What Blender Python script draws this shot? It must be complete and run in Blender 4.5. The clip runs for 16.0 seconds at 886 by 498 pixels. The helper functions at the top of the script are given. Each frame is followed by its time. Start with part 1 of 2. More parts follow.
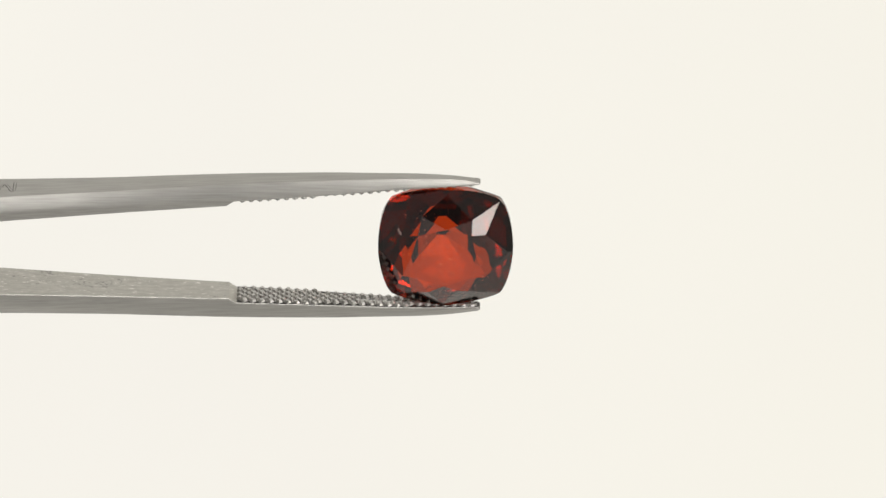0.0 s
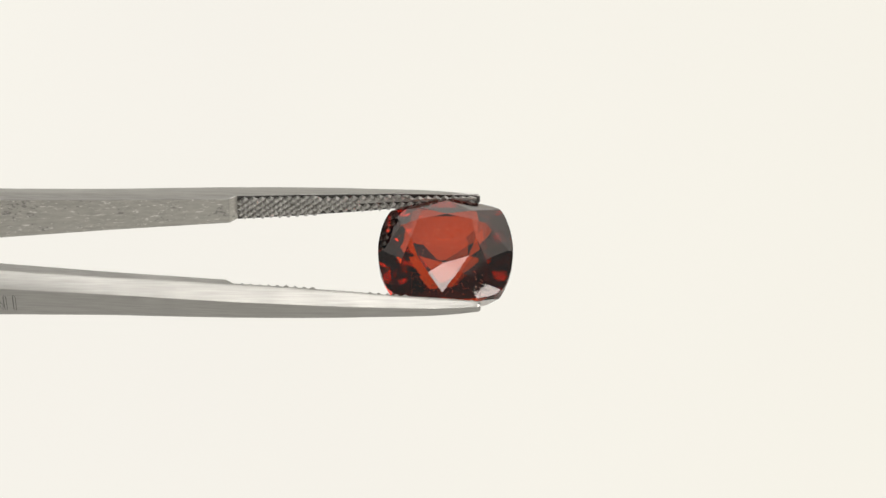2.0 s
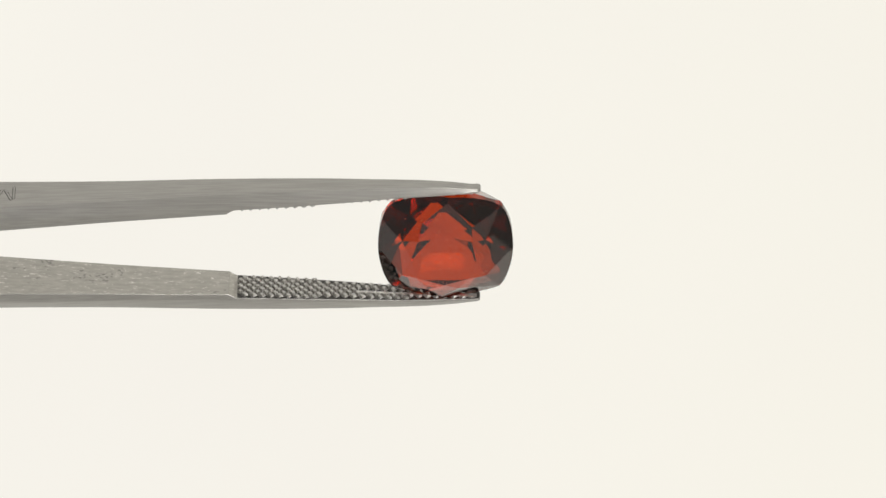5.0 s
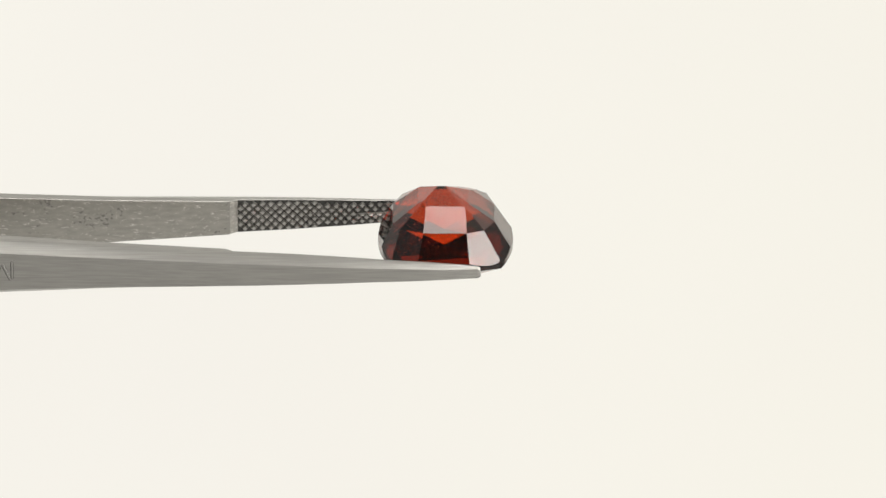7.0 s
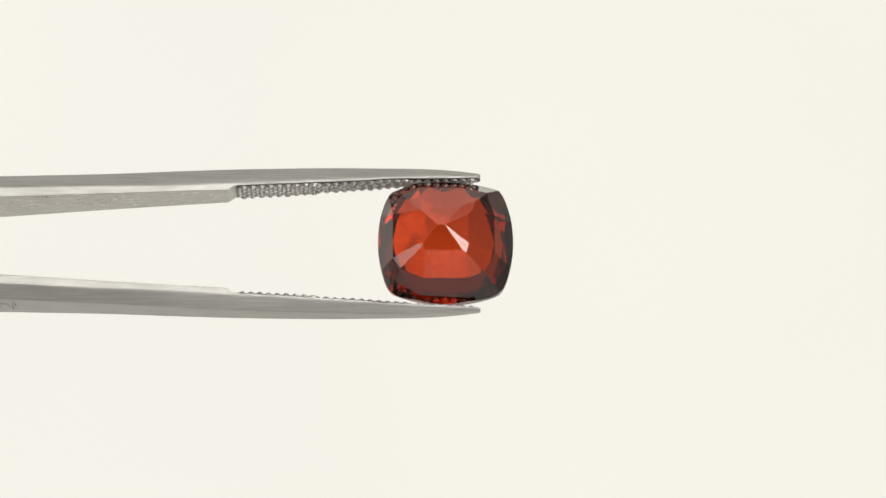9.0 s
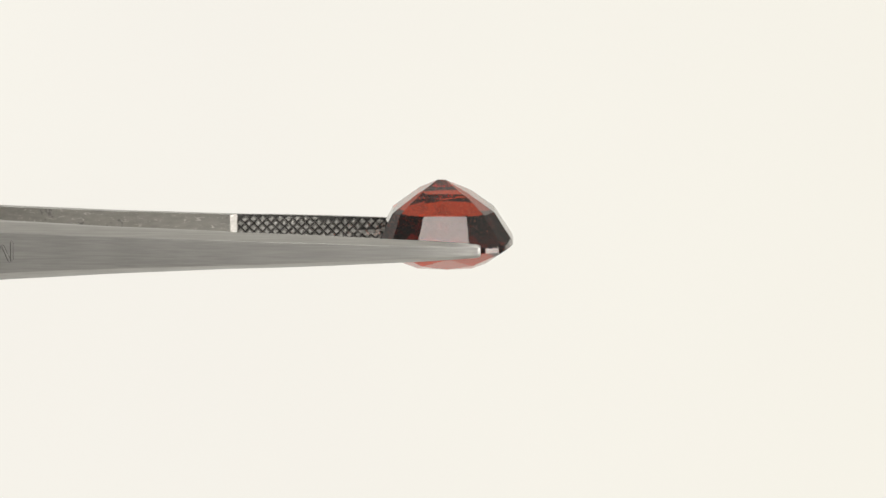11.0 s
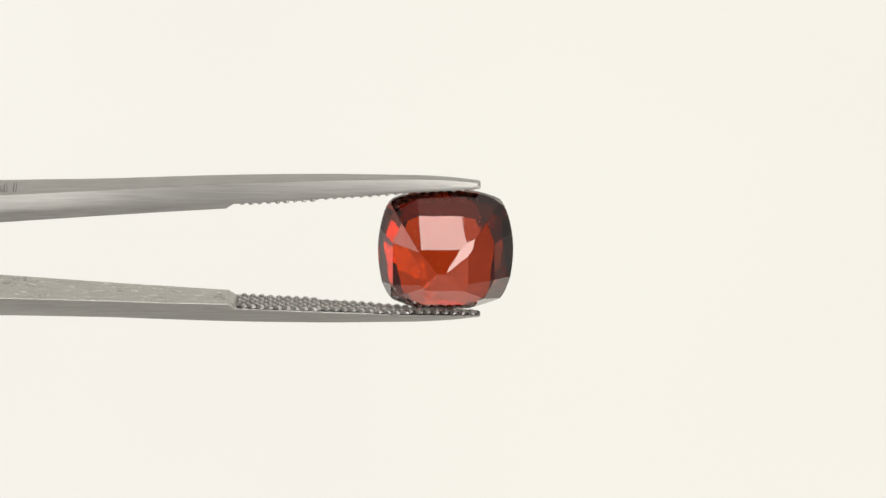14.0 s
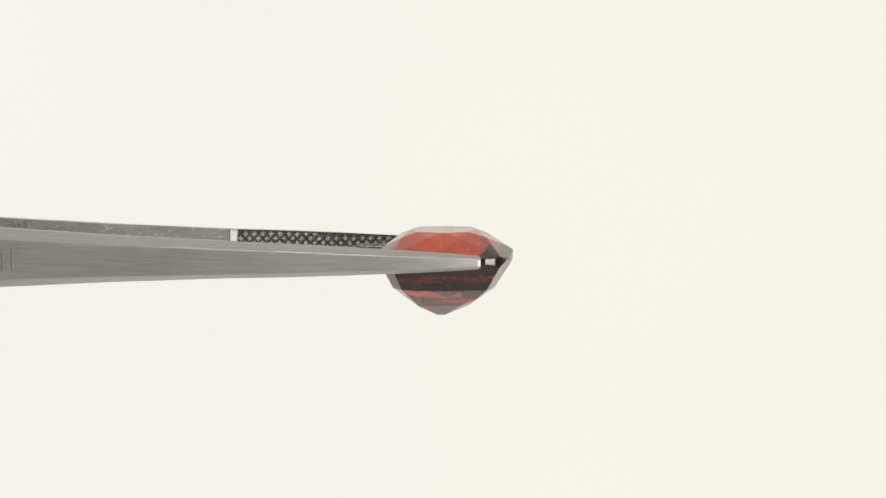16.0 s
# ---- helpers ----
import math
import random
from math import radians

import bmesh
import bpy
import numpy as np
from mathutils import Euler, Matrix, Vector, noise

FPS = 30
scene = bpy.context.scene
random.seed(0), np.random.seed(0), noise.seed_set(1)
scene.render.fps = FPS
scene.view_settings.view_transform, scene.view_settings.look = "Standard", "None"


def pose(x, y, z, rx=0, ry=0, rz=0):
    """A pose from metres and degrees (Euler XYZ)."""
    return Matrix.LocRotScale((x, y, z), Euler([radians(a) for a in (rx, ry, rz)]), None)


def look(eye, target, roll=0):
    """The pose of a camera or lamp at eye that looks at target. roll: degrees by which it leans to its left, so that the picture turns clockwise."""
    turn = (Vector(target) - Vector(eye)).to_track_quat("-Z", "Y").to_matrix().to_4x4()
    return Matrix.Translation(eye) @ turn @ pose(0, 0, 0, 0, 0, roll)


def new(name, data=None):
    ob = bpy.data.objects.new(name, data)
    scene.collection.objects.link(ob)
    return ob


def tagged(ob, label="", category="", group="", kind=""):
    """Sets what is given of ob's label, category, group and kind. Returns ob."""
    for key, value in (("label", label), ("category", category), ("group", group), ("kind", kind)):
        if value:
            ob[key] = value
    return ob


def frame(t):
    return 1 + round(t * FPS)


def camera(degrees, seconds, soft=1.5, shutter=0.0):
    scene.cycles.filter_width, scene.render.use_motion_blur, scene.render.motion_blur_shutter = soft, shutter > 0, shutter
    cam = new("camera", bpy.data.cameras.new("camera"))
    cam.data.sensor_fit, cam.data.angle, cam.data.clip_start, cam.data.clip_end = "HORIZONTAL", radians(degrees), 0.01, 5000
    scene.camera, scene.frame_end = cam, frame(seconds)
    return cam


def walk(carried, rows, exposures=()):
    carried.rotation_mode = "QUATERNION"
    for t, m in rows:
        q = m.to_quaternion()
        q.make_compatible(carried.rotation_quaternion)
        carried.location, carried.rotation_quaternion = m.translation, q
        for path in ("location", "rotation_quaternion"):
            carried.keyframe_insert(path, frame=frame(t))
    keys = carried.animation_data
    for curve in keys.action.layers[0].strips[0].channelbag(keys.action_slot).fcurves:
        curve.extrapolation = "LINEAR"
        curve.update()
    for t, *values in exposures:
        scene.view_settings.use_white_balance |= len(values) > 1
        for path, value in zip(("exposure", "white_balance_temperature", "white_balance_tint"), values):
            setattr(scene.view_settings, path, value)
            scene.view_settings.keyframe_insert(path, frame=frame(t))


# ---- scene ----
# Unit: everything is laid out in 1/24 mm and scaled to metres.
U = 1.0 / 24000.0
AXIS_Z = 3.5          # height of the turning axis above the middle of the view, in units

# ---- camera: stands still, long macro lens ----
DIST = 0.45
cam = camera(2 * math.degrees(math.atan(784 * U / DIST)), 16.0)
walk(cam, [(0.0, look((0, -DIST, 0), (0, 0, 0))), (16.0, look((0, -DIST, 0), (0, 0, 0)))])

# turn of the tweezers about their long axis, seconds and degrees
TURN = [(0.0, 27), (0.3, 19.5), (0.5, 13), (0.8, 2.5), (1.0, -5), (1.3, -16), (1.5, -23), (2.0, -39.5), (2.25, -46.5),
        (2.5, -50), (2.75, -43), (3.0, -33), (3.3, -22.5), (3.5, -16), (3.8, -4), (4.0, 3), (4.2, 9.5), (4.7, 28), (5.2, 47.5),
        (5.7, 67), (6.3, 90), (6.5, 98.5), (7.0, 117), (7.5, 136), (8.0, 156), (8.3, 167.5), (8.5, 172.5), (8.7, 170.5), (9.0, 160.5),
        (9.2, 155), (9.7, 137), (10.2, 119), (10.6, 106), (10.9, 99.5), (11.1, 100.5), (11.3, 106.5), (11.5, 113.5), (12.0, 131),
        (12.5, 150), (13.0, 167.5), (13.5, 185), (14.0, 203), (14.5, 221), (15.0, 239), (15.5, 257.5), (15.8, 270), (16.0, 276.5)]

# ---- light ----
world = bpy.data.worlds.new("studio_air")
scene.world = world
world.use_nodes = True
world.node_tree.nodes["Background"].inputs["Color"].default_value = (1.0, 0.97, 0.92, 1)
world.node_tree.nodes["Background"].inputs["Strength"].default_value = 0.2


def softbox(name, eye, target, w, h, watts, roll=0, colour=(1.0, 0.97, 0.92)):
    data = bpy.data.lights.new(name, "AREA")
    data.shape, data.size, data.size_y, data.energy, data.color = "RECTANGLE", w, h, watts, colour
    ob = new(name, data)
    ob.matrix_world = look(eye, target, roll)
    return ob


softbox("softbox_front", (0.014, -0.1412, 0.1412), (0, 0, 0), 0.098, 0.064, 0.086)
softbox("softbox_bar", (0.0064, -0.1826, 0.0813), (0, 0, 0), 0.085, 0.063, 0.094)
softbox("softbox_side", (0.1364, -0.1438, -0.0268), (0, 0, 0), 0.092, 0.176, 0.37, 28)
# weak unseen fill lamp, added to brighten facets turned to the left
softbox("softbox_fill_left", (-0.1167, -0.0544, -0.018), (0, 0, 0), 0.038, 0.041, 0.009)
scene.view_settings.exposure = 0.0

# ---- materials ----


def material(name):
    m = bpy.data.materials.new(name)
    m.use_nodes = True
    return m, m.node_tree, m.node_tree.nodes["Principled BSDF"]


def link(tree, a, i, b, j):
    tree.links.new(a.outputs[i], b.inputs[j])


def node(tree, kind, **values):
    n = tree.nodes.new(kind)
    for key, value in values.items():
        n.inputs[key.replace("_", " ")].default_value = value
    return n


def ramp(tree, stops):
    n = tree.nodes.new("ShaderNodeValToRGB")
    n.color_ramp.elements[0].position, n.color_ramp.elements[0].color = stops[0]
    n.color_ramp.elements[1].position, n.color_ramp.elements[1].color = stops[-1]
    for p, c in stops[1:-1]:
        n.color_ramp.elements.new(p).color = c
    return n


def grey(v, warm=0.02):
    return (v * (1 + warm), v, v * (1 - 2 * warm), 1)


def steel(name, base, rough, scratch, pits=0.0, along=(30, 900, 900), warm=0.02):
    m, t, p = material(name)
    at = t.nodes.new("ShaderNodeTexCoord")
    mp = node(t, "ShaderNodeMapping", Scale=along)
    link(t, at, "Object", mp, "Vector")
    fine = node(t, "ShaderNodeTexNoise", Scale=9.0, Detail=5.0)
    link(t, mp, "Vector", fine, "Vector")
    wide = node(t, "ShaderNodeTexNoise", Scale=420.0, Detail=4.0)
    link(t, at, "Object", wide, "Vector")
    col = ramp(t, [(0.3, grey(base * 0.88, warm)), (0.7, grey(base * 1.10, warm))])
    link(t, fine, 0, col, 0)
    r = node(t, "ShaderNodeMapRange", To_Min=rough * 0.8, To_Max=rough * 1.25)
    link(t, wide, 0, r, 0)
    link(t, r, 0, p, "Roughness")
    bump = node(t, "ShaderNodeBump", Strength=scratch, Distance=0.00002)
    link(t, fine, 0, bump, "Height")
    link(t, bump, 0, p, "Normal")
    last = col
    if pits:
        spots = node(t, "ShaderNodeTexNoise", Scale=3600.0, Detail=3.0)
        link(t, at, "Object", spots, "Vector")
        patch = node(t, "ShaderNodeTexNoise", Scale=520.0, Detail=2.0)
        link(t, at, "Object", patch, "Vector")
        add = t.nodes.new("ShaderNodeMath")
        add.operation = "MULTIPLY"
        link(t, spots, 0, add, 0)
        link(t, patch, 0, add, 1)
        mask = ramp(t, [(0.365, (0, 0, 0, 1)), (0.41, (pits, pits, pits, 1))])
        link(t, add, 0, mask, 0)
        mix = t.nodes.new("ShaderNodeMixRGB")
        mix.inputs[2].default_value = grey(base * 0.55)
        link(t, mask, 0, mix, 0)
        link(t, col, 0, mix, 1)
        # pale scuffs where the steel was rubbed bright
        rub = node(t, "ShaderNodeTexNoise", Scale=13.0, Detail=5.0, Distortion=1.2)
        link(t, mp, "Vector", rub, "Vector")
        rubbed = ramp(t, [(0.61, (0, 0, 0, 1)), (0.67, (0.85, 0.85, 0.85, 1))])
        link(t, rub, 0, rubbed, 0)
        mix2 = t.nodes.new("ShaderNodeMixRGB")
        mix2.inputs[2].default_value = grey(base * 1.75)
        link(t, rubbed, 0, mix2, 0)
        link(t, mix, 0, mix2, 1)
        last = mix2
    link(t, last, 0, p, "Base Color")
    p.inputs["Metallic"].default_value = 1.0
    return m


STEEL = steel("brushed_steel", 0.38, 0.45, 0.3)
STEEL_IN = steel("worn_steel", 0.42, 0.40, 0.15, pits=0.85, along=(130, 400, 400), warm=0.032)
STEEL_GRIP = steel("knurled_steel", 0.47, 0.48, 0.1, along=(200, 200, 200))
# near-black steel: shade between the pyramids painted into the knurling floor
STEEL_SHADED = steel("shaded_floor_steel", 0.09, 0.5, 0.1)
STEEL_MARK = steel("etched_steel", 0.11, 0.55, 0.1)


def garnet(name, depth):
    m, t, p = material(name)
    t.nodes.remove(p)
    out = t.nodes["Material Output"]
    at = t.nodes.new("ShaderNodeTexCoord")
    zone = node(t, "ShaderNodeTexNoise", Scale=260.0, Detail=3.0)
    link(t, at, "Object", zone, "Vector")
    col = ramp(t, [(0.35, (0.64, 0.185, 0.050, 1)), (0.65, (0.73, 0.225, 0.070, 1))])
    link(t, zone, 0, col, 0)
    scuff = node(t, "ShaderNodeTexNoise", Scale=1600.0, Detail=6.0)
    link(t, at, "Object", scuff, "Vector")
    bump = node(t, "ShaderNodeBump", Strength=0.012, Distance=0.00002)
    link(t, scuff, 0, bump, "Height")
    through_it = node(t, "ShaderNodeBsdfRefraction", IOR=1.81, Roughness=0.07)
    link(t, col, 0, through_it, "Color")
    inner = node(t, "ShaderNodeBsdfGlossy", Color=depth, Roughness=0.0)
    fres = node(t, "ShaderNodeFresnel", IOR=1.81)
    body = t.nodes.new("ShaderNodeMixShader")
    link(t, fres, 0, body, 0)
    link(t, through_it, 0, body, 1)
    link(t, inner, 0, body, 2)
    # clear surface polish: a white gloss that grows towards grazing view
    facing = node(t, "ShaderNodeLayerWeight", Blend=0.5)
    power = t.nodes.new("ShaderNodeMath")
    power.operation, power.inputs[1].default_value = "POWER", 4.0
    link(t, facing, "Facing", power, 0)
    amount = node(t, "ShaderNodeMapRange", To_Min=0.066, To_Max=0.9)
    link(t, power, 0, amount, 0)
    gloss = node(t, "ShaderNodeBsdfGlossy", Roughness=0.02)
    # fine pits and rub marks that dull the polish
    chip = node(t, "ShaderNodeTexNoise", Scale=5200.0, Detail=4.0, Distortion=0.6)
    link(t, at, "Object", chip, "Vector")
    area = node(t, "ShaderNodeTexNoise", Scale=480.0, Detail=2.0)
    link(t, at, "Object", area, "Vector")
    both = t.nodes.new("ShaderNodeMath")
    both.operation = "MULTIPLY"
    link(t, chip, 0, both, 0)
    link(t, area, 0, both, 1)
    dull = ramp(t, [(0.31, (0.95, 0.94, 0.93, 1)), (0.36, (0.86, 0.85, 0.84, 1)), (0.40, (0.60, 0.59, 0.58, 1))])
    link(t, both, 0, dull, 0)
    link(t, dull, 0, gloss, "Color")
    mix = t.nodes.new("ShaderNodeMixShader")
    link(t, amount, 0, mix, 0)
    link(t, body, 0, mix, 1)
    link(t, gloss, 0, mix, 2)
    for n in (through_it, inner, gloss, fres):
        link(t, bump, 0, n, "Normal")
    link(t, mix, 0, out, "Surface")
    return m


GARNET = garnet("red_garnet", (0.35, 0.062, 0.062, 1))


def fleck():
    m, t, p = material("mineral_fleck")
    info = t.nodes.new("ShaderNodeNewGeometry")
    col = ramp(t, [(0.07, (0.03, 0.012, 0.01, 1)), (0.2, (0.52, 0.28, 0.15, 1))])
    link(t, info, "Random Per Island", col, 0)
    link(t, col, 0, p, "Base Color")
    p.inputs["Roughness"].default_value = 0.5
    return m


FLECK = fleck()


def wall_paint(name, colour, rough=0.6):
    m, t, p = material(name)
    at = t.nodes.new("ShaderNodeTexCoord")
    n = node(t, "ShaderNodeTexNoise", Scale=60.0, Detail=5.0)
    link(t, at, "Object", n, "Vector")
    col = ramp(t, [(0.3, tuple(c * 0.96 for c in colour) + (1,)), (0.7, tuple(colour) + (1,))])
    link(t, n, 0, col, 0)
    link(t, col, 0, p, "Base Color")
    p.inputs["Roughness"].default_value = rough
    return m


WHITE = wall_paint("white_card", (0.80, 0.79, 0.77))
GREY = wall_paint("grey_flag", (0.16, 0.155, 0.15), 0.9)


def glow_sheet(name, glow):
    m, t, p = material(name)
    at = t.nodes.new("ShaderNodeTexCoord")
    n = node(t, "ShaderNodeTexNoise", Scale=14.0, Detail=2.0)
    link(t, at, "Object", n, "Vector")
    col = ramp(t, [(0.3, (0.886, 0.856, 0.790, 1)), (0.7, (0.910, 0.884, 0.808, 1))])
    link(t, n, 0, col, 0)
    # the glow's colour is tinted slightly yellower towards +x
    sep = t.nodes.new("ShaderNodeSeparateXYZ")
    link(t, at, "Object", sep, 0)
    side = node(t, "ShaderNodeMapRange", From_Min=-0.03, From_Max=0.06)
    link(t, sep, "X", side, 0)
    x_tint = t.nodes.new("ShaderNodeMixRGB")
    x_tint.blend_type = "MULTIPLY"
    x_tint.inputs[2].default_value = (1.0, 0.999, 0.976, 1)
    link(t, side, 0, x_tint, 0)
    link(t, col, 0, x_tint, 1)
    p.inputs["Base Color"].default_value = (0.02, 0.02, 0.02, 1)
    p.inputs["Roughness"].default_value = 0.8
    link(t, x_tint, 0, p, "Emission Color")
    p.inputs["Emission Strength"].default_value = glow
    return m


BACKLIT = glow_sheet("backlit_acrylic", 0.988)
# unseen walls given an added glow, each set to brighten steel and stone
WALL_GLOW = {name: glow_sheet("wall_glow_" + name, glow) for name, glow in (("floor", 0.64), ("ceiling", 0.60), ("left", 0.24), ("right", 0.24), ("front", 0.26), ("rear_left", 0.70), ("rear_right", 0.34))}

# ---- backdrop and added glowing walls around the subject ----


def mesh_of(name, bm, mat, parent=None, smooth=False):
    me = bpy.data.meshes.new(name)
    bm.normal_update()
    bm.to_mesh(me)
    bm.free()
    me.materials.append(mat)
    if smooth:
        for f in me.polygons:
            f.use_smooth = True
    ob = new(name, me)
    ob.parent = parent
    return ob


def part(name, bm, mat, parent, label="", smooth=False):
    return tagged(mesh_of(name, bm, mat, parent, smooth), label)


def box_bm(lo, hi):
    bm = bmesh.new()
    bmesh.ops.create_cube(bm, size=1.0)
    for v in bm.verts:
        v.co = Vector([lo[i] + (v.co[i] + 0.5) * (hi[i] - lo[i]) for i in range(3)])
    return bm


X0, X1, Y0, Y1, Z0, Z1, TH = -0.122, 0.22, -0.52, 0.22, -0.16, 0.20, 0.006
YR = 0.01             # from here back the side walls get a stronger added glow
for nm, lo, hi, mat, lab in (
        ("floor", (X0, Y0, Z0 - TH), (X1, Y1, Z0), WALL_GLOW["floor"], "plain white floor out of view, with added glow"),
        ("ceiling", (X0, Y0, Z1), (X1, Y1, Z1 + TH), WALL_GLOW["ceiling"], "plain white ceiling out of view, with added glow"),
        ("wall_left", (X0 - TH, Y0, Z0), (X0, YR, Z1), WALL_GLOW["left"], "plain white side wall out of view, with added glow"),
        ("wall_right", (X1, Y0, Z0), (X1 + TH, YR, Z1), WALL_GLOW["right"], "plain white side wall out of view, with added glow"),
        ("wall_rear_left", (X0 - TH, YR, Z0), (X0, Y1, Z1), WALL_GLOW["rear_left"], "plain white side wall out of view beside the sweep, with added glow"),
        ("wall_rear_right", (X1, YR, Z0), (X1 + TH, Y1, Z1), WALL_GLOW["rear_right"], "plain white side wall out of view beside the sweep, with added glow"),
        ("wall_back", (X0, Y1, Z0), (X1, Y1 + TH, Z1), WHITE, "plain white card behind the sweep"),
        ("wall_front", (X0, Y0 - TH, Z0), (X1, Y0, Z1), WALL_GLOW["front"], "plain white wall behind the lens, with added glow"),
        # unseen panel, added so that facets mirroring the lens side stay dark
        ("panel", (-0.115, Y0, -0.15), (0.115, Y0 + 0.004, 0.105), GREY, "plain dark grey panel added behind the lens to darken reflections")):
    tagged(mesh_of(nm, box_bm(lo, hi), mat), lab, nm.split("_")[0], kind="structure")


def sweep_bm(front_low, front_top, radius, gap):
    """A glowing sheet bent in a C: along the floor, up the back and forward under the top."""
    y1, z0, z1 = Y1 - gap, Z0 + gap, Z1 - gap
    line = [(front_low, z0)]
    for k in range(9):
        a = math.pi / 2 * k / 8
        line.append((y1 - radius + radius * math.sin(a), z0 + radius - radius * math.cos(a)))
    for k in range(9):
        a = math.pi / 2 * k / 8
        line.append((y1 - radius + radius * math.cos(a), z1 - radius + radius * math.sin(a)))
    line.append((front_top, z1))
    mid = Vector((0.0, 0.02))
    bm = bmesh.new()
    rows = []
    for y, z in line:
        out = (Vector((y, z)) - mid).normalized() * 0.0015
        rows.append([bm.verts.new((x, y + dy, z + dz)) for x in (X0 + 0.001, X1 - 0.001) for dy, dz in ((0, 0), tuple(out))])
    for r, q in zip(rows, rows[1:]):
        for a, b in ((0, 2), (3, 1), (1, 0), (2, 3)):
            bm.faces.new((r[a], r[b], q[b], q[a]))
    bm.faces.new((rows[0][0], rows[0][1], rows[0][3], rows[0][2]))
    bm.faces.new((rows[-1][0], rows[-1][2], rows[-1][3], rows[-1][1]))
    bmesh.ops.recalc_face_normals(bm, faces=bm.faces)
    return bm


# only the upright back shows; the glowing flaps are added to brighten bevels
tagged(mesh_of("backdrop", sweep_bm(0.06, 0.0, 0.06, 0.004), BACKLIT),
       "plain glowing cream-white acrylic sweep, its floor and top flaps added out of view", "backdrop", kind="structure")

# ---- tweezers ----
# stations along the arm: x, outer face, inner face, half width, half width of the flat outer face, how deep the bevel reaches
ARM = [(-2960, 40, 4, 60, 48, 0.45), (-2600, 48, 6, 88, 74, 0.45), (-2100, 62, 16, 108, 90, 0.45), (-1500, 82, 32, 112, 92, 0.45),
       (-1100, 103, 58, 74, 56, 0.5), (-784, 113.5, 72, 52.5, 36, 0.60), (-684, 117, 77, 47, 31.5, 0.62), (-584, 120.5, 82, 41.5, 28, 0.66),
       (-484, 125.5, 87, 37.5, 25, 0.72), (-384, 130, 91.5, 33, 22, 0.71), (-284, 133, 96.5, 30, 19, 0.70), (-184, 135, 102, 26, 15.5, 0.68),
       (-134, 135, 105, 23.5, 13.5, 0.66), (-84, 135, 109, 21, 12, 0.64), (-34, 134.5, 112, 18.5, 10.5, 0.62), (16, 132, 115, 15.3, 8.5, 0.6),
       (56, 127.5, 117, 12.3, 7, 0.55)]
MID = [(-2960, 0.0), (-784, 8.5), (66, 13.5)]      # the arm's middle, away from the lens


def at_x(table, x, column):
    xs = [r[0] for r in table]
    ys = [r[column] for r in table]
    if len(xs) < 4:
        return float(np.interp(x, xs, ys))
    i = int(np.clip(np.searchsorted(xs, x) - 1, 0, len(xs) - 2))
    s = (x - xs[i]) / (xs[i + 1] - xs[i])
    s = min(1.0, max(0.0, s))

    def slope(k):
        k0, k1 = max(0, k - 1), min(len(xs) - 1, k + 1)
        return (ys[k1] - ys[k0]) / (xs[k1] - xs[k0])
    d = xs[i + 1] - xs[i]
    m0, m1 = slope(i) * d, slope(i + 1) * d
    return ((2 * s**3 - 3 * s**2 + 1) * ys[i] + (s**3 - 2 * s**2 + s) * m0 + (-2 * s**3 + 3 * s**2) * ys[i + 1] + (s**3 - s**2) * m1)


KNURL0, TIP = -366.0, 66.0
THICK = {1: -1.0, -1: 4.0}   # one arm is a little stouter
RECESS = 8.0            # floor of the knurling below the smooth inner face


def section(x, thick):
    """One cut through an arm: points (across, out), ringwise."""
    xx = min(x, 56.0)
    wo, wi, h, hf, deep = (at_x(ARM, xx, c) for c in range(1, 6))
    wo += thick
    ws = wo - (wo - wi) * deep
    if x > KNURL0 - 14:
        wi = wi + 1.0 + (RECESS - 1.0) * min(1.0, (x - KNURL0 + 14) / 12.0)
        if x > -100:
            wi -= 4.0 * min(1.0, (x + 100) / 120.0)
    if x > 56:                       # rounded tip
        k = (x - 56) / (TIP - 56)
        r = math.sqrt(max(0.0, 1 - k * k))
        h, hf = h * (0.55 + 0.45 * r), hf * (0.45 + 0.55 * r)
        wo, wi = wo - 3.0 * (1 - r), wi + 1.0 * (1 - r)
        ws = wo - (wo - wi) * deep
    ws = max(ws, wi + 1.6)
    c = 0.9
    half = [(h - c, wi), (h, wi + c), (h, max(ws - c, wi + 1.4 * c)), (h - 0.4 * c, ws + 1.2 * c)]
    half.insert(3, (h, max(ws - 3 * c, wi + 1.2 * c)))
    half[2], half[3] = half[3], half[2]
    for s in (0.2, 0.45, 0.7, 0.86):          # the bevel is ground slightly round
        swell = 0.22 * s * (1 - s)
        half.append((h + (hf - h) * (s - 0.5 * swell), ws + (wo - ws) * (s + 0.5 * swell)))
    half += [(hf + 0.03 * (h - hf), wo - 0.018 * (wo - ws)), (hf - 0.07 * hf, wo), (hf - 0.22 * hf, wo)]
    return [(a, b) for a, b in half] + [(-a, b) for a, b in reversed(half)]


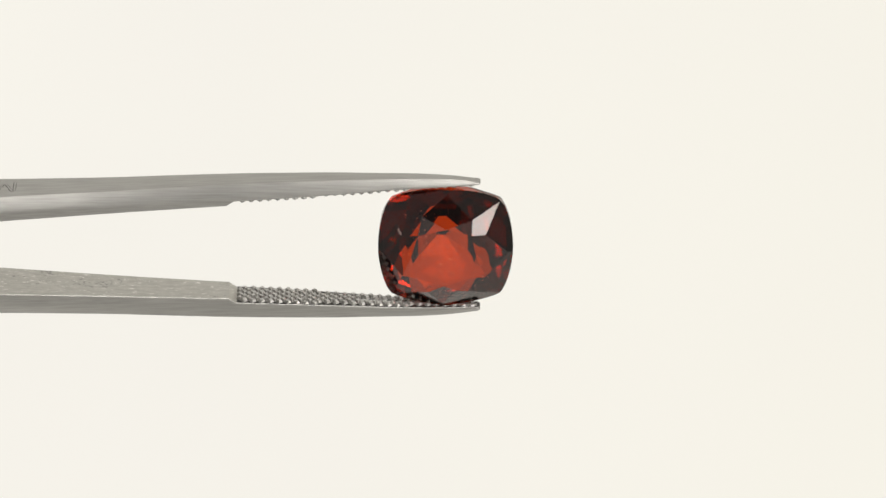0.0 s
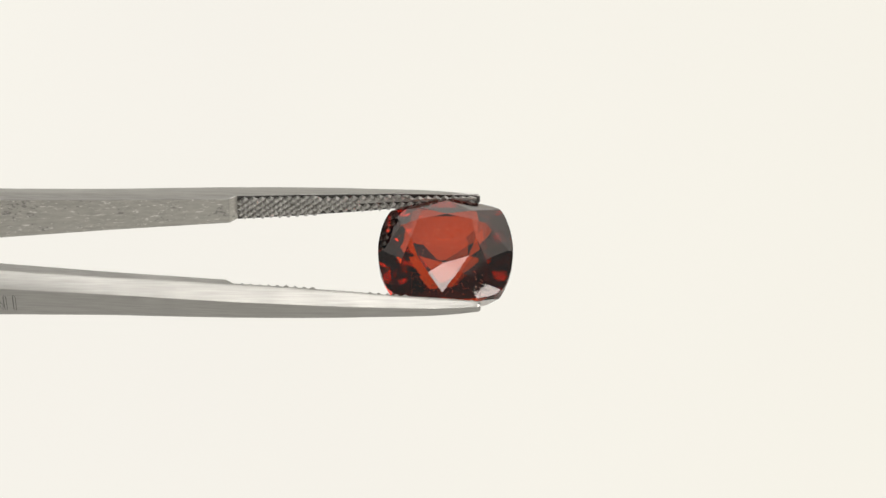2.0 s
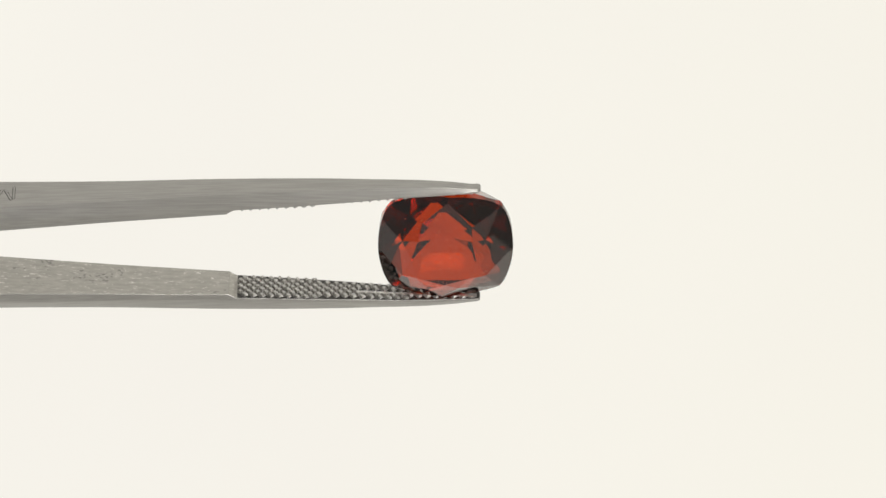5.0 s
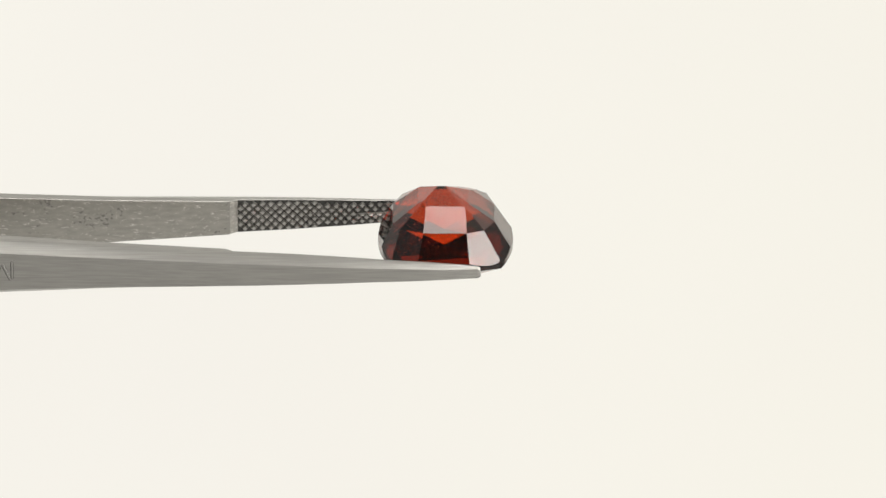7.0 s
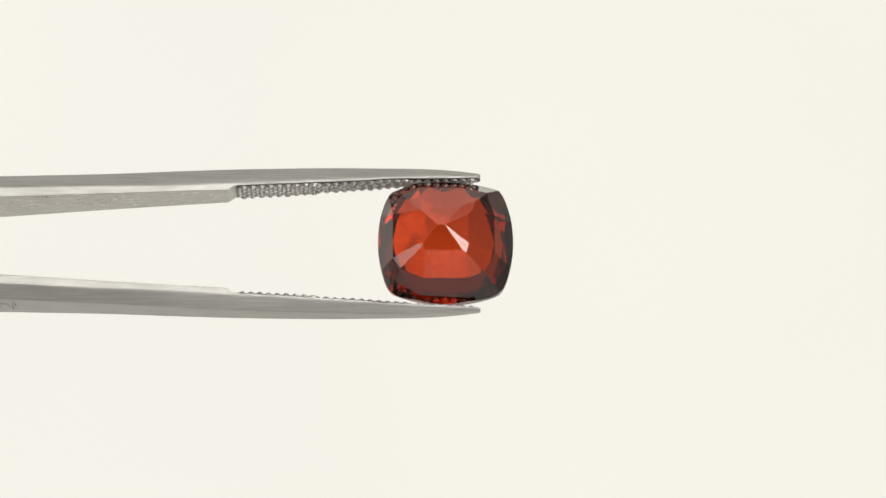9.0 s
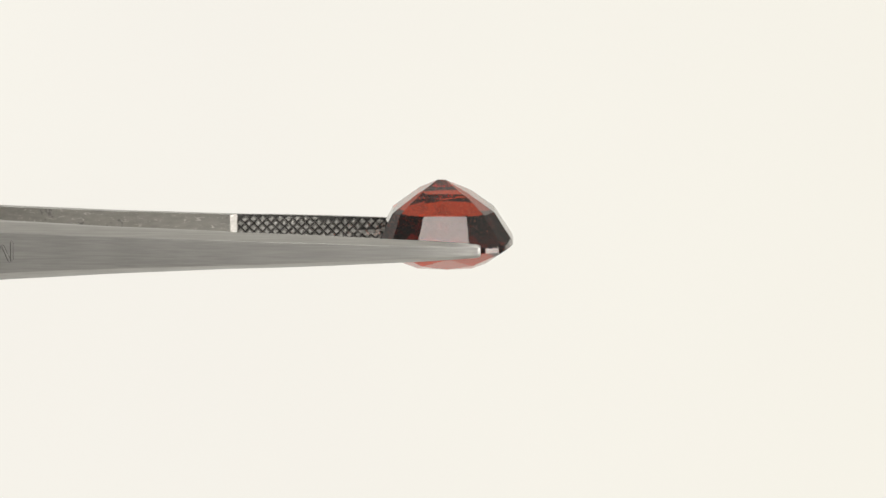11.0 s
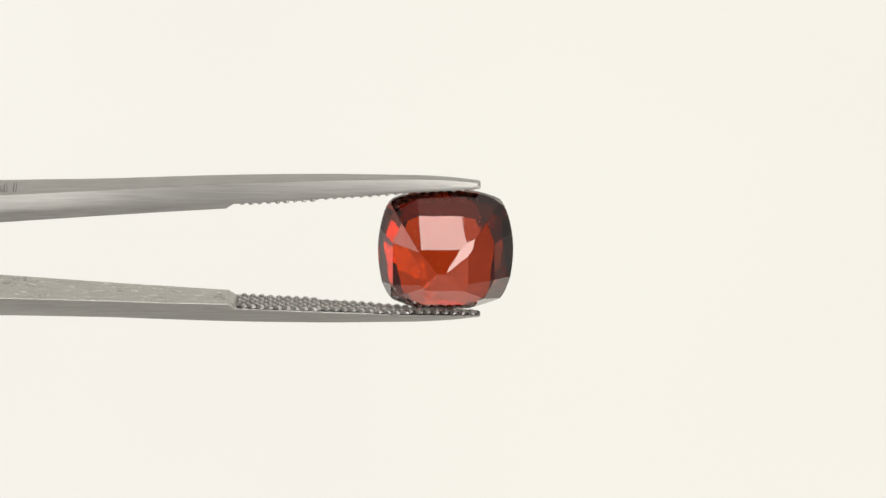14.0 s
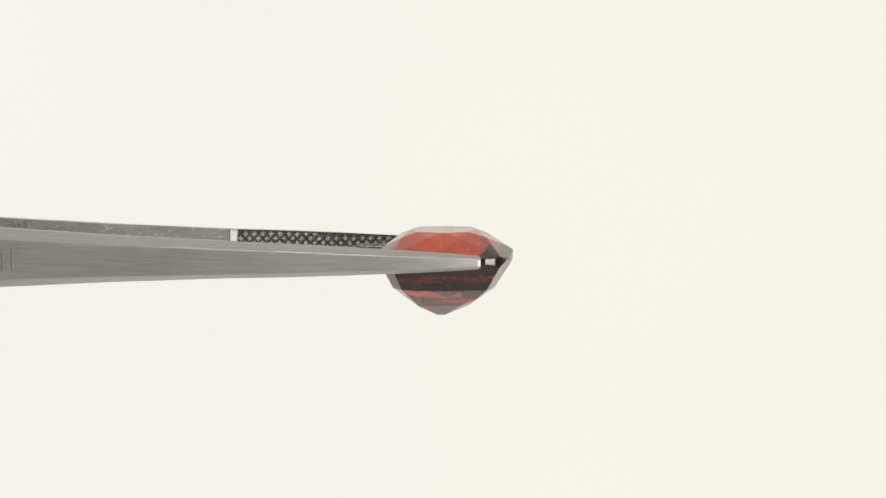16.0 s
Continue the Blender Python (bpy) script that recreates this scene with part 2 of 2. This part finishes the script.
def arm_bm(side):
    bm = bmesh.new()
    xs = list(range(-2960, -784, 128)) + list(range(-784, -384, 20)) + [-384, -380.5, -379.9, -376, -372, -368, -366]
    xs += list(range(-360, 50, 15)) + [52, 56, 59, 61.5, 63.5, 65, 65.7, 66]
    rings = []
    for x in xs:
        m = at_x(MID, x, 1)
        rings.append([bm.verts.new((x * U, (m + a) * U, side * b * U)) for a, b in section(x, THICK[side])])
    n = len(rings[0])
    for r, q in zip(rings, rings[1:]):
        for i in range(n):
            bm.faces.new((r[i], r[(i + 1) % n], q[(i + 1) % n], q[i]))
    bm.faces.new(rings[0])
    bm.faces.new(rings[-1])
    bmesh.ops.recalc_face_normals(bm, faces=bm.faces)
    for f in bm.faces:                       # inner face gets the worn steel, the knurling floor the darkened one
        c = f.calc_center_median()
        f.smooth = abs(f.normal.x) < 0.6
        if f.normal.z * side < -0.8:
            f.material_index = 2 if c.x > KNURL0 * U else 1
    for e in bm.edges:
        if len(e.link_faces) == 2 and e.calc_face_angle() > 0.5:
            e.smooth = False
    return bm


def knurl_bm(side):
    """Rows of small flat-topped pyramids on the inner face."""
    bm = bmesh.new()
    rng = random.Random(5 + side)
    p = 15.5
    i = 0
    x = KNURL0 + 5
    while x < TIP - 8:
        wi = at_x(ARM, min(x, 56.0), 2) + RECESS
        if x > -100:
            wi -= 4.0 * min(1.0, (x + 100) / 120.0)
        h = at_x(ARM, min(x, 56.0), 3) - 2.5
        rise = 5.4 - (2.2 * min(1.0, max(0.0, (x + 100) / 120.0)))
        rows = range(-5, 6)
        for j in rows:
            a = j * p + (p / 2 if i % 2 else 0)
            if abs(a) > h - 2.0:
                continue
            slot = 3.6 * min(1.0, max(0.0, (x + 190) / 40.0))
            if abs(a + 3) < slot:
                continue
            m = at_x(MID, x, 1)
            k = p * 0.45
            top = p * (0.23 + 0.05 * rng.random())
            z0, z1 = wi + 0.4, wi - rise * (0.88 + 0.2 * rng.random())
            base, cap = [], []
            for dx, da in ((1, 0), (0, 1), (-1, 0), (0, -1)):
                aa = max(-h, min(h, a + da * k))
                base.append(bm.verts.new(((x + dx * k) * U, (m + aa) * U, side * z0 * U)))
                ab = max(-h, min(h, a + da * top))
                cap.append(bm.verts.new(((x + dx * top) * U, (m + ab) * U, side * z1 * U)))
            bm.faces.new(cap)
            for q in range(4):
                bm.faces.new((base[q], base[(q + 1) % 4], cap[(q + 1) % 4], cap[q]))
        i += 1
        x += p / 2
    bmesh.ops.recalc_face_normals(bm, faces=bm.faces)
    for f in bm.faces:
        if f.normal.z * side > 0.05:
            f.normal_flip()
    return bm


def groove_bm(side):
    """The smooth channel that runs down the middle of the knurling to the tip."""
    bm = bmesh.new()
    rows = []
    for x in range(-172, 61, 8):
        wi = at_x(ARM, min(x, 56.0), 2) + RECESS - (4.0 * min(1.0, (x + 100) / 120.0) if x > -100 else 0.0)
        wide = 4.2 * min(1.0, 0.25 + (x + 172) / 40.0)
        m = at_x(MID, x, 1) - 3.0
        rows.append([bm.verts.new((x * U, (m + a * wide) * U, side * (wi - lift) * U))
                     for a, lift in ((-1, -0.5), (-0.85, 1.6), (-0.5, 0.5), (0.5, 0.5), (0.85, 1.6), (1, -0.5))])
    for r, q in zip(rows, rows[1:]):
        for i in range(5):
            bm.faces.new((r[i], r[i + 1], q[i + 1], q[i]))
    for f in bm.faces:
        f.normal_update()
        if f.normal.z * side > 0:
            f.normal_flip()
    return bm


def stroke_bm(side, x0, a0, x1, a1, wide=2.3, proud=0.0):
    """One engraved stroke on the outer face, a shallow rounded bar."""
    bm = bmesh.new()
    d = Vector((x1 - x0, a1 - a0, 0)).normalized()
    s = Vector((-d.y, d.x, 0)) * wide
    ring = []
    for k in range(9):
        f = k / 8
        x, a = x0 + (x1 - x0) * f, a0 + (a1 - a0) * f
        end = 0.35 if k in (0, 8) else 1.0
        w = at_x(ARM, x, 1) + THICK[side]
        ring.append([bm.verts.new(((x + s.x * g * end) * U, (at_x(MID, x, 1) + a + s.y * g * end) * U, side * (w + lift + proud) * U))
                     for g, lift in ((-1, -0.8), (-0.6, 0.25), (0.6, 0.25), (1, -0.8))])
    for r, q in zip(ring, ring[1:]):
        for i in range(4):
            bm.faces.new((r[i], r[(i + 1) % 4], q[(i + 1) % 4], q[i]))
    bm.faces.new(ring[0])
    bm.faces.new(ring[-1])
    bmesh.ops.recalc_face_normals(bm, faces=bm.faces)
    return bm


def build_tweezers():
    root = tagged(new("tweezers"), "brushed stainless steel gem tweezers gripping a stone at the tips", "tweezers")
    for side in (1, -1):
        arm = part("arm", arm_bm(side), STEEL, root, "tapered steel arm with bevelled edges")
        arm.data.materials.append(STEEL_IN)
        arm.data.materials.append(STEEL_SHADED)
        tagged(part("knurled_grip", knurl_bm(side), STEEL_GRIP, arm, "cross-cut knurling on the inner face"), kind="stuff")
        part("groove", groove_bm(side), STEEL, arm, "smooth bright channel between the knurling")
        if side > 0:
            marks = ((-755, 22, -755, -15), (-772, 15, -758, -17), (-775, 15, -787, -17))
        else:
            marks = ((-754, -19, -753, 24), (-771, -17, -769, 24), (-772, 22, -789, -16))
        for mk in marks:
            groove = stroke_bm(side, *mk, 4.2)
            middle = mesh_of("engraved_stroke", stroke_bm(side, *mk, 2.3, 0.5), STEEL)
            rim = len(groove.faces)
            groove.from_mesh(middle.data)
            groove.faces.ensure_lookup_table()
            for f in groove.faces[rim:]:
                f.material_index = 1
            bpy.data.objects.remove(middle)
            mark = part("engraved_stroke", groove, STEEL_MARK, arm, "outlined stroke of an engraved mark")
            mark.data.materials.append(STEEL)
    joint = box_bm((-3010 * U, -60 * U, -42 * U), (-2900 * U, 60 * U, 42 * U))
    bmesh.ops.bevel(joint, geom=joint.edges[:], offset=12 * U, segments=3, affect="EDGES")
    part("joint", joint, STEEL, root, "welded end joining both arms")
    return root


# ---- the stone ----
GA, GB = 119.5, 114.0
CORNER = Vector((99.5, 94.5, 0))
# the cut of the pavilion, sector by sector
PAVILION = (
    (0.0, 119.0, 86.0, 39.5),
    (26.6, 129.1, 93.0, 49.2),
    (70.0, 120.9, 91.2, 52.2),
    (90.0, 113.5, 83.5, 43.0),
    (113.1, 124.3, 92.1, 53.3),
    (147.0, 131.6, 103.0, 58.0),
    (180.0, 119.0, 93.0, 48.5),
    (-156.6, 127.5, 99.3, 56.8),
    (-114.0, 124.8, 97.1, 49.4),
    (270.0, 113.5, 85.5, 35.0),
    (-78, 117.3, 88.8, 42.6),
    (-17.4, 124.1, 91.9, 47.7),
)
KEEL = ((0, 39.5, -1.0), (90, 43.0, 3.0), (180, 48.5, 14.0), (270, 35.0, -3.0), (34.0, 48.8, 0.8), (-50, 43.0, -2.9))


def girdle(angle, grow=1.0):
    """The cushion outline: four shallow arcs that meet in softened corners."""
    d = Vector((math.cos(angle), math.sin(angle), 0))
    total = 0.0
    for axis, half, chord in ((0, GA, CORNER.y), (1, GB, CORNER.x)):
        sag = half - CORNER[axis]
        r = (chord**2 + sag**2) / (2 * sag)
        c = Vector((0, 0, 0))
        c[axis] = -math.copysign(r - half, d[axis])
        b = d.dot(c)
        total += (b + math.sqrt(b * b - c.length_squared + r * r))**-26
    return d * (total**(-1 / 26) * grow)


def cut(bm, p, q, r, inside):
    n = (q - p).cross(r - p).normalized()
    if n.dot(inside - p) > 0:
        n = -n
    bmesh.ops.bisect_plane(bm, geom=bm.verts[:] + bm.edges[:] + bm.faces[:], dist=1e-4, plane_co=p, plane_no=n, clear_outer=True)
    edges = [e for e in bm.edges if e.is_boundary]
    if edges:
        bmesh.ops.contextual_create(bm, geom=edges)


def gem_bm():
    """Cushion brilliant: a prism of the girdle outline, cut facet by facet. Crown to +z."""
    bm = bmesh.new()
    n = 96
    lo = [bm.verts.new(girdle(2 * math.pi * i / n) + Vector((0, 0, -130))) for i in range(n)]
    hi = [bm.verts.new(girdle(2 * math.pi * i / n) + Vector((0, 0, 60))) for i in range(n)]
    for i in range(n):
        bm.faces.new((lo[i], lo[(i + 1) % n], hi[(i + 1) % n], hi[i]))
    bm.faces.new(lo[::-1])
    bm.faces.new(hi)
    heart = Vector((0, 0, -10))
    top, rim = 42.0, 0.5
    table = [Vector((54, -2, top)), Vector((46, 40, top)), Vector((2, 52, top)), Vector((-49, 40, top)),
             Vector((-61, -2, top)), Vector((-50, -44, top)), Vector((-3, -60, top)), Vector((40, -45, top))]
    stars = [Vector((72, 36, 0)), Vector((46, 67, 0)), Vector((-44, 73, 0)), Vector((-75, 38, 0)),
             Vector((-75, -47, 0)), Vector((-42, -73, 0)), Vector((35, -69, 0)), Vector((71, -46, 0))]
    corner = math.atan2(CORNER.y, CORNER.x)
    angles = [0, corner, math.pi / 2, math.pi - corner, math.pi, math.pi + corner, 1.5 * math.pi, 2 * math.pi - corner]
    tips = [Vector((111, -7, 12.5)), girdle(angles[1], 0.975), Vector((3.5, 106.5, 15)), girdle(angles[3], 0.975),
            Vector((-111.5, -8, 11.5)), girdle(angles[5], 0.985), Vector((-6, -107, 16.5)), girdle(angles[7], 0.985)]
    for k in (1, 3, 5, 7):
        tips[k].z = 8.5 if k == 1 else 4.5
    cut(bm, table[0], table[2], table[4], heart)
    planes = []
    for k in range(8):
        side = stars[k] - stars[k - 1]
        cut(bm, table[k], tips[k], table[k] + side, heart)
        n = (tips[k] - table[k]).cross(side).normalized()
        planes.append((n, n.dot(table[k])))
    for k in range(8):
        j = (k + 1) % 8
        # the star's point: on the edge between two kites, nearest to its place in plan
        (n1, d1), (n2, d2) = planes[k], planes[j]
        run = n1.cross(n2)
        run /= math.hypot(run.x, run.y)
        flat = np.linalg.solve(np.array([[n1.x, n1.y], [n2.x, n2.y]]), np.array([d1 - n1.z * 30, d2 - n2.z * 30]))
        base = Vector((float(flat[0]), float(flat[1]), 30.0))
        star = base + run * ((stars[k].x - base.x) * run.x + (stars[k].y - base.y) * run.y)
        cut(bm, table[k], table[j], star, heart)
        mid = girdle(radians(45 * k + (27 if k % 2 == 0 else 18)))
        flat = (tips[k] - star).cross(tips[j] - star)
        level = star.z - (flat.x * (mid.x - star.x) + flat.y * (mid.y - star.y)) / flat.z
        mid.z = max(rim, level + 0.8)
        for tip in (tips[k], tips[j]):
            cut(bm, star, tip, mid, heart)
    # pavilion: each sector's azimuth in degrees, and its distance from the middle at the three upper heights
    steps = (-7.0, -58.0, -91.0)
    for az, *dist in PAVILION:
        out, along = Vector((math.cos(radians(az)), math.sin(radians(az)), 0)), Vector((-math.sin(radians(az)), math.cos(radians(az)), 0))
        for i in range(2):
            p = out * dist[i] + Vector((0, 0, steps[i]))
            q = out * dist[i + 1] + Vector((0, 0, steps[i + 1]))
            cut(bm, p, q, p + along, heart)
    # the last tier runs to a short keel
    for az, far, near in KEEL:
        out, along = Vector((math.cos(radians(az)), math.sin(radians(az)), 0)), Vector((-math.sin(radians(az)), math.cos(radians(az)), 0))
        p = out * far + Vector((0, 0, -91))
        cut(bm, p, out * near + Vector((0, 0, -111)), p + along, heart)
    cut(bm, Vector((0, 0, -111.5)), Vector((1, 0, -111.5)), Vector((0, 1, -111.5)), heart)
    bmesh.ops.remove_doubles(bm, verts=bm.verts[:], dist=0.05)
    bmesh.ops.recalc_face_normals(bm, faces=bm.faces)
    turn = Matrix(((1, 0, 0, 4.5), (0, 0, -1, 10.0), (0, 1, 0, -2.0), (0, 0, 0, 1)))
    bm.transform(Matrix.Diagonal((U, U, U, 1)) @ turn)
    bm.normal_update()
    return bm


tweezers = build_tweezers()


def build_gem():
    """The stone as one closed surface in four parts, split along its edges."""
    root = tagged(new("gemstone"), "transparent orange-red faceted cushion-cut garnet held between tweezer tips", "gemstone")
    whole = gem_bm()
    for name, keep, label in (
            ("table_facet", lambda n: n.y < -0.995, "flat polished table of the stone"),
            ("crown", lambda n: -0.995 <= n.y < -0.05, "faceted crown with kite and star facets"),
            ("girdle", lambda n: abs(n.y) <= 0.05, "thin rounded rim of the stone"),
            ("pavilion", lambda n: n.y > 0.05, "stepped pavilion facets running to a short keel")):
        bm = whole.copy()
        bmesh.ops.delete(bm, geom=[f for f in bm.faces if not keep(f.normal)], context="FACES")
        part(name, bm, GARNET, root, label)
    whole.free()
    rng = random.Random(11)
    bm = bmesh.new()
    spots = []
    for _ in range(260):                     # veil of flecks near one side of the crown
        y = rng.uniform(-94, -62)
        spots.append((max(-58, min(52, rng.gauss(-14, 34))), y, 33 + 0.62 * (y + 60) - rng.uniform(2, 20), rng.uniform(0.45, 1.5)))
    for _ in range(56):                      # strays through the body
        spots.append((rng.uniform(-70, 60), rng.uniform(-60, 60), rng.uniform(-50, 8), rng.uniform(0.6, 1.5)))
    for x, y, z, r in spots:
        m = Matrix.Translation((x + 4.5, 10.0 - z, y - 2.0)) @ Euler((rng.uniform(0, 6), rng.uniform(0, 6), rng.uniform(0, 6))).to_matrix().to_4x4()
        bmesh.ops.create_icosphere(bm, subdivisions=1, radius=r, matrix=m @ Matrix.Diagonal((1, rng.uniform(0.5, 1.6), 0.35, 1)))
    bm.transform(Matrix.Diagonal((U, U, U, 1)))
    tagged(part("inclusions", bm, FLECK, root, "tiny pale and dark flecks inside the stone"), kind="stuff")
    return root


gem = build_gem()


def motions():
    rows = [(t, pose(0, 0, AXIS_Z * U, a, 0, 0)) for t, a in TURN]
    for thing in (tweezers, gem):
        walk(thing, rows)


motions()
